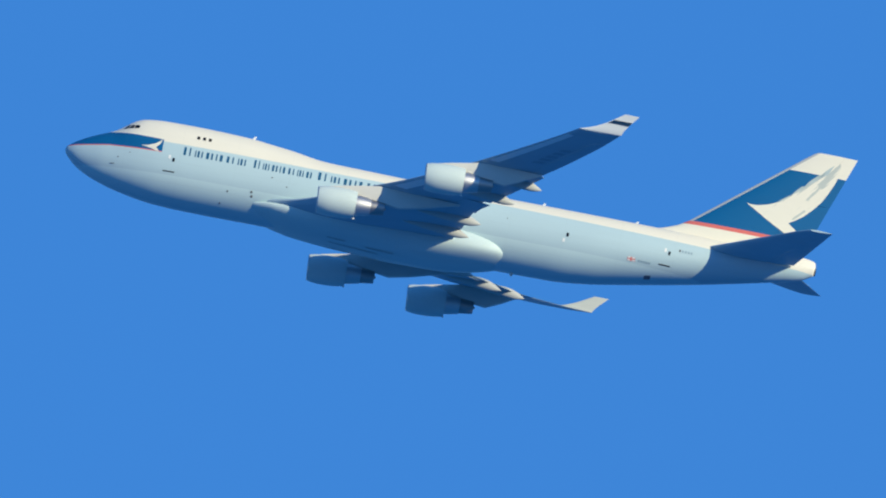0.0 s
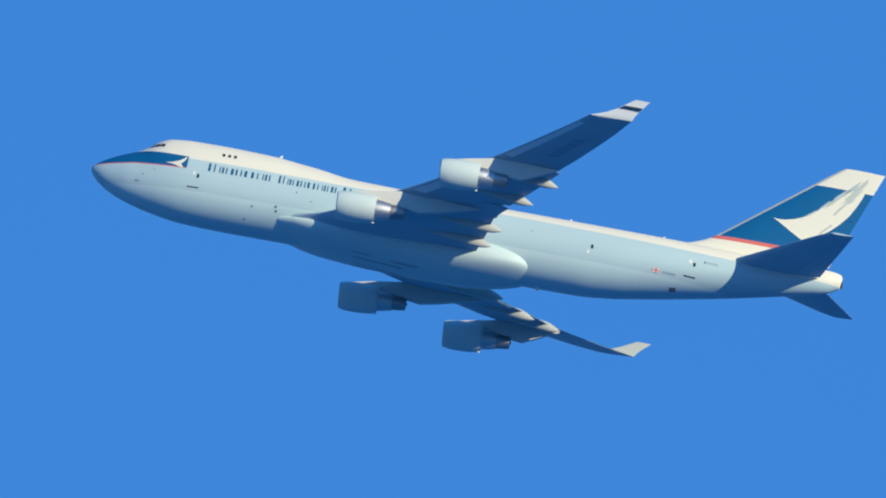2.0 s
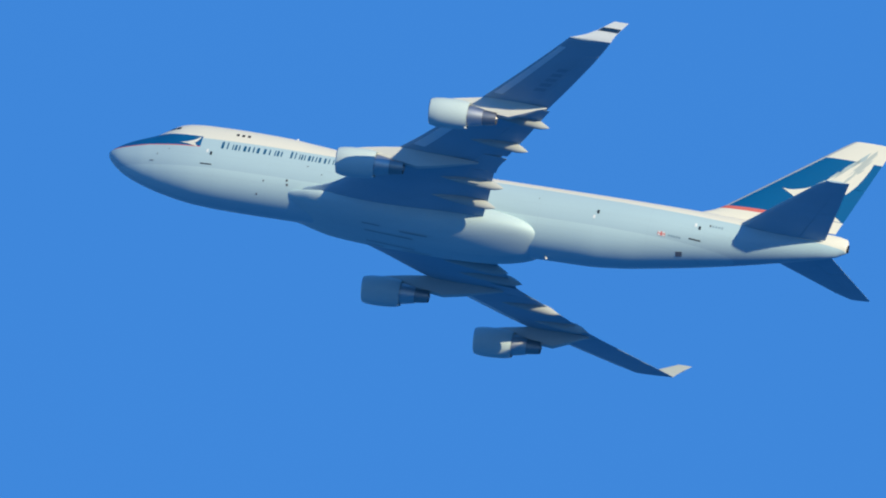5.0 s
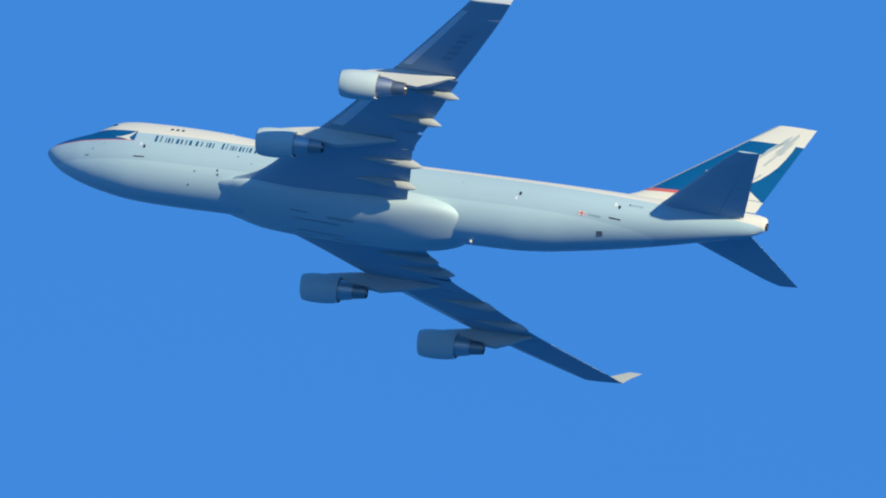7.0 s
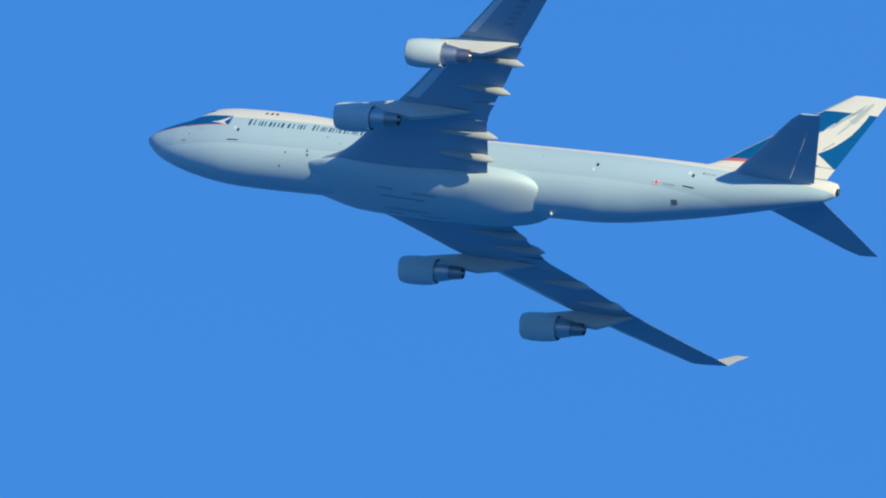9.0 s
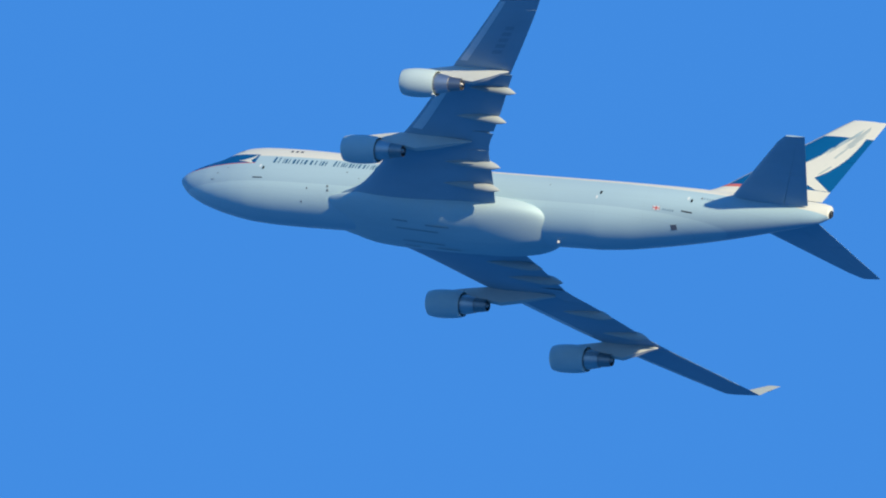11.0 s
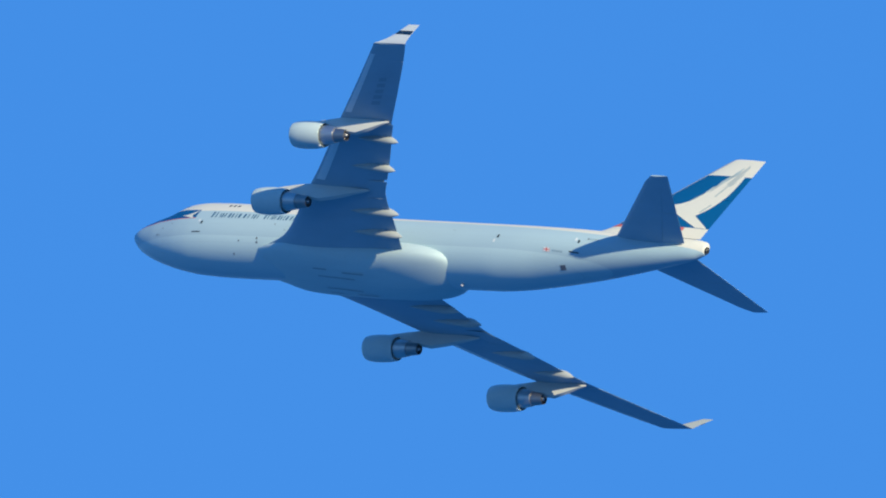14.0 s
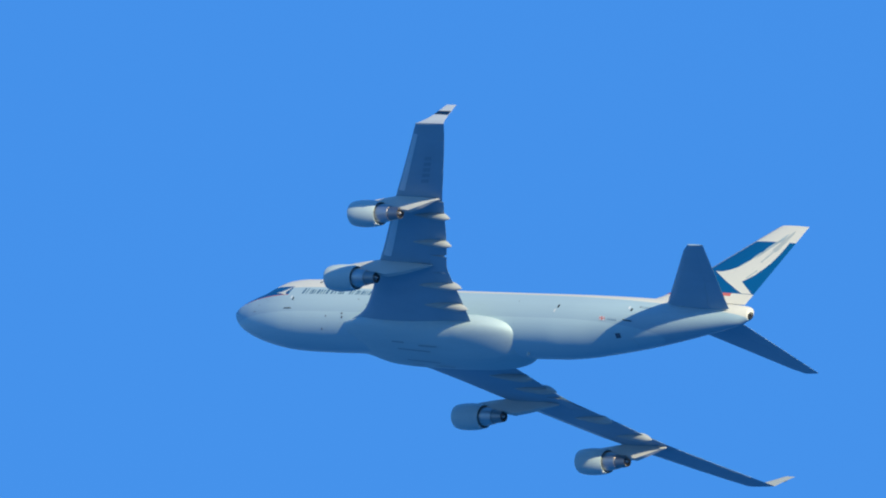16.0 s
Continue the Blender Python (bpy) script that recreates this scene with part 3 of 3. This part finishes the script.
def build_canoe(wing, tip, length, wdt, hgt, side):
    bm = bmesh.new()
    rings = []
    tx, ty, tz = tip
    n = 16
    for i in range(n + 1):
        s = i / n
        x = tx - length * (1 - s)
        fat = max((1 - (1 - min(s / 0.7, 1)) ** 2) ** 0.9 * (1 - (max(s - 0.68, 0) / 0.32) ** 2.3), 0.03)
        xle, xte, z, th, tw = WING(ty)
        c = min(max((x - xle) / (xte - xle), 0.02), 1.0)
        base = wing_point(ty, c).z + 0.1
        zc = (base - hgt * 0.10) * (1 - s ** 1.8) + tz * s ** 1.8
        rings.append([(x, side * (ty + fat * wdt * math.cos(a * math.pi / 8)), zc + fat * hgt * math.sin(a * math.pi / 8)) for a in range(16)])
    loft(bm, rings)
    part("flap_track_fairing", bm, M_CANOE, wing, "light grey pointed flap track fairing")


# ---- engines ----
def turned(bm, rows, x0, y0, z0, droop=0.0, n=40, mat=0):
    """A body of revolution along x: rows of x and radius; droop lowers it towards the front."""
    rings = []
    for x, r in rows:
        rings.append([(x0 + x + 0.10 * (r / 1.3) * -math.sin(2 * math.pi * k / n) * max(0, 1 - x / 1.5), y0 + r * math.cos(2 * math.pi * k / n), z0 + r * math.sin(2 * math.pi * k / n) + droop * x) for k in range(n)])
    return loft(bm, rings, caps=False, mat=mat)


def build_engine(plane, y, x0, z0, droop, pylon_rows):
    engine = new("engine", None)
    engine.parent = plane
    tagged(engine, "turbofan engine with pale grey cowl and bare metal core")
    bm = bmesh.new()
    turned(bm, [(0.10, 1.20), (0.5, 1.30), (1.1, 1.36), (1.9, 1.375), (2.7, 1.34), (3.3, 1.26), (3.58, 1.20), (3.58, 1.15), (3.0, 1.18)], x0, y, z0, droop)
    cowl = part("cowl", bm, M_COWL, engine, "pale grey painted fan cowl")
    bm = bmesh.new()
    turned(bm, [(0.10, 1.203), (0.03, 1.17), (0.0, 1.125), (0.05, 1.08), (0.25, 1.05)], x0, y, z0, droop)
    part("inlet_lip", bm, M_LIP, cowl, "polished metal inlet lip")
    bm = bmesh.new()
    turned(bm, [(0.25, 1.05), (0.8, 1.12), (1.3, 1.18), (1.31, 0.38)], x0, y, z0, droop)
    part("inlet_duct", bm, M_DARK, cowl)
    bm = bmesh.new()
    turned(bm, [(0.75, 0.02), (0.9, 0.15), (1.3, 0.38)], x0, y, z0, droop, 20)
    part("spinner", bm, M_FAN, engine)
    bm = bmesh.new()
    for k in range(22):
        a = 2 * math.pi * k / 22
        b = a + 0.20
        loft(bm, [[(x0 + 1.12, y + r * math.cos(a), z0 + r * math.sin(a)), (x0 + 1.26, y + r * math.cos(b), z0 + r * math.sin(b)), (x0 + 1.28, y + r * math.cos(b), z0 + r * math.sin(b)), (x0 + 1.14, y + r * math.cos(a), z0 + r * math.sin(a))] for r in (0.3, 1.15)])
    part("fan", bm, M_FAN, engine)
    bm = bmesh.new()
    turned(bm, [(2.6, 1.0), (3.3, 1.0), (3.9, 0.94), (4.5, 0.83), (4.92, 0.75), (4.92, 0.70), (4.6, 0.68)], x0, y, z0, droop)
    turned(bm, [(3.0, 1.185), (3.0, 0.98)], x0, y, z0, droop)
    part("core_cowl", bm, M_CORE, engine, "bare metal core cowl")
    bm = bmesh.new()
    turned(bm, [(4.6, 0.70), (4.95, 0.69), (5.6, 0.63), (6.15, 0.56), (6.15, 0.52), (5.7, 0.50)], x0, y, z0, droop)
    turned(bm, [(5.7, 0.51), (5.71, 0.30), (6.1, 0.22), (6.25, 0.10), (6.3, 0.02)], x0, y, z0, droop, 24)
    part("exhaust_nozzle", bm, M_PLUG, engine, "heat-stained exhaust nozzle")
    # strake and drain mast
    bm = bmesh.new()
    loft(bm, [[(x0 + 3.35, y - 0.04, z0 - 1.2 + droop * 3.3), (x0 + 3.6, y - 0.04, z0 - 1.18 + droop * 3.3), (x0 + 3.6, y + 0.04, z0 - 1.18 + droop * 3.3), (x0 + 3.35, y + 0.04, z0 - 1.2 + droop * 3.3)], [(x0 + 3.5, y - 0.02, z0 - 1.34 + droop * 3.3), (x0 + 3.66, y - 0.02, z0 - 1.34 + droop * 3.3), (x0 + 3.66, y + 0.02, z0 - 1.34 + droop * 3.3), (x0 + 3.5, y + 0.02, z0 - 1.34 + droop * 3.3)]])
    part("drain_mast", bm, M_WHITE, engine)
    # pylon from the cowl's top to under the wing
    bm = bmesh.new()
    rings = []
    for x, top, bottom, w in pylon_rows:
        rings.append([(x, y - w * 0.8, top), (x, y + w * 0.8, top), (x, y + w, (top + bottom) / 2), (x, y + w * 0.75, bottom), (x, y - w * 0.75, bottom), (x, y - w, (top + bottom) / 2)])
    loft(bm, rings)
    part("pylon", bm, M_PYLON, engine, "pale grey engine pylon", 50)
    return engine


# ---- tail ----
def fin_piece(zs, c0, c1):
    bm = bmesh.new()
    rings = []
    for z in zs:
        xle = 51.34 + 1.203 * z
        if z < 4.3:
            xle -= (4.3 - z) ** 2 * 0.9
        xte = 66.15 + 0.351 * z
        if z > 12.6:
            xle += (z - 12.6) * 0.4
        th = 0.07
        rings.append([(xle + c * (xte - xle), h * (xte - xle), z) for c, h in foil_piece(th, c0, c1)])
    loft(bm, rings)
    return bm


def build_fin(plane):
    fin = part("tail_fin", fin_piece([2.6, 3.0, 3.4, 3.8, 4.36, 5, 6, 7, 8, 9, 10, 10.83, 11.5, 12.2, 12.7, 12.9], 0.0, 0.705), FIN, plane, "teal tail fin with cream tip and red stripe", 30)
    part("rudder", fin_piece([3.15, 3.6, 4.36, 5, 6, 7, 7.95], 0.708, 1.0), FIN, fin, "lower rudder, cream and teal", 30)
    part("rudder", fin_piece([7.98, 9, 10, 10.83, 11.5, 12.2, 12.7, 12.88], 0.708, 1.0), FIN, fin, "upper rudder, teal with cream tip", 30)
    brush = [(61.48, 6.96), (62.0, 6.90), (62.51, 6.94), (63.4, 7.18), (64.35, 7.61), (65.2, 8.3), (66.04, 9.08), (66.8, 9.78), (67.52, 10.39), (68.2, 11.0), (68.75, 11.7), (69.22, 12.26), (69.31, 11.6), (69.15, 10.7), (69.0, 10.2), (68.62, 9.3), (68.14, 8.35), (67.5, 7.5), (66.73, 6.68), (66.1, 6.2), (65.52, 5.82), (66.4, 5.2), (67.46, 4.42), (66.15, 4.42), (65.37, 4.80), (64.4, 5.3), (63.44, 5.80), (62.4, 6.42)]
    for side in (-1, 1):
        decal("fin_mark", brush, M_BRUSH, fin, side, 0.02, "cream brushed wing mark, worn at its edges", 0.4, on_fin)
        for line in ([(65.2, 8.22), (65.5, 8.75), (66.1, 9.45), (66.5, 9.55), (66.0, 9.02), (65.6, 8.6)], [(66.1, 9.1), (66.7, 10.05), (67.4, 10.75), (68.0, 11.1), (67.5, 10.4), (66.8, 9.75)], [(67.3, 10.2), (67.9, 11.2), (68.7, 12.0), (68.3, 11.1)], [(64.0, 7.42), (64.6, 7.95), (65.3, 8.5), (65.1, 8.2), (64.6, 7.7)]):
            decal("brush_edge", line, M_SMEAR, fin, side, 0.016, "thin smeared edge of the mark", 0.4, on_fin)
    return fin


def foil_piece(th, c0, c1, n=12):
    """Symmetric section from chord fraction c0 to c1: one side, then back on the other."""
    up = []
    for k in range(n + 1):
        c = c0 + (c1 - c0) * (0.5 - 0.5 * math.cos(math.pi * k / n))
        t = 5 * th * (0.2969 * math.sqrt(c) - 0.1260 * c - 0.3516 * c * c + 0.2843 * c ** 3 - 0.1015 * c ** 4)
        up.append((c, max(t, 0.0008)))
    return up + [(c, -t) for c, t in up[::-1]]


def on_fin(x, z, side, out):
    xle, xte = 51.34 + 1.203 * z, 66.15 + 0.351 * z
    c = min(max((x - xle) / (xte - xle), 0.001), 1)
    th = 0.07
    t = 5 * th * (0.2969 * math.sqrt(c) - 0.1260 * c - 0.3516 * c * c + 0.2843 * c ** 3 - 0.1015 * c ** 4) * (xte - xle)
    return Vector((x, side * (t + out), z))


def stab_piece(side, y0, y1, c0, c1, n=12):
    bm = bmesh.new()
    rings = []
    for i in range(n + 1):
        y = y0 + (y1 - y0) * i / n
        s = (y - 0.4) / 10.6
        xle = 57.15 + 0.925 * y + 0.3 * max(y - 10.6, 0) / 0.4
        xte = 66.35 + 0.30 * y
        z = 1.62 + 0.094 * y
        rings.append([(xle + c * (xte - xle), side * y, z + h * (xte - xle)) for c, h in foil_piece(0.10 - 0.015 * s, c0, c1)])
    loft(bm, rings)
    return bm


def build_stabiliser(plane, side):
    stab = part("tailplane", stab_piece(side, 0.4, 11.0, 0.0, 0.70), M_STAB, plane, "dark grey painted tailplane", 30)
    part("elevator", stab_piece(side, 1.2, 5.6, 0.704, 1.0), M_STAB, stab, "dark grey inner elevator", 30)
    part("elevator", stab_piece(side, 5.63, 11.0, 0.704, 1.0), M_STAB, stab, "dark grey outer elevator", 30)
    return stab


# ---- the place ----
def build_ground():
    bm = bmesh.new()
    n = 24
    size = 400.0
    grid = [[bm.verts.new((-size + 2 * size * i / n, -size + 2 * size * j / n, 0)) for j in range(n + 1)] for i in range(n + 1)]
    for i in range(n):
        for j in range(n):
            bm.faces.new((grid[i][j], grid[i + 1][j], grid[i + 1][j + 1], grid[i][j + 1]))
    ground = part("ground", bm, earth(), None)
    tagged(ground, "flat open country of fields and woods", "ground", kind="structure")


build_ground()
airplane = new("cargo_airplane", None)
tagged(airplane, "four-engined cargo jet in cream, grey and teal, climbing in flight", "airplane")
build_fuselage(airplane)
build_belly(airplane)
for side in (-1, 1):
    build_wing(airplane, side)
    build_stabiliser(airplane, side)
    build_engine(airplane, side * 12.0, 23.2, -3.35, 0.035,
                 [(24.2, -1.9, -2.15, 0.10), (25.5, -1.65, -2.15, 0.24), (27.2, -1.35, -2.4, 0.30), (28.6, -1.15, -2.55, 0.32), (30.6, -1.2, -2.85, 0.32), (32.5, -1.3, -2.45, 0.30), (34.3, -1.35, -1.95, 0.22), (36.0, -1.4, -1.55, 0.06)])
    build_engine(airplane, side * 21.4, 32.5, -1.92, 0.035,
                 [(33.5, -0.50, -0.80, 0.10), (34.8, -0.24, -0.85, 0.24), (36.4, 0.05, -1.0, 0.30), (37.4, 0.25, -1.2, 0.32), (39.7, 0.22, -1.45, 0.30), (41.0, 0.2, -0.85, 0.26), (42.2, 0.2, -0.2, 0.14), (42.9, 0.2, 0.05, 0.05)])
build_fin(airplane)


def motions():
    walk(airplane, [(t, pose(x, y, z, rx, ry, rz)) for t, x, y, z, rx, ry, rz in AIRPLANE_PATH])


motions()
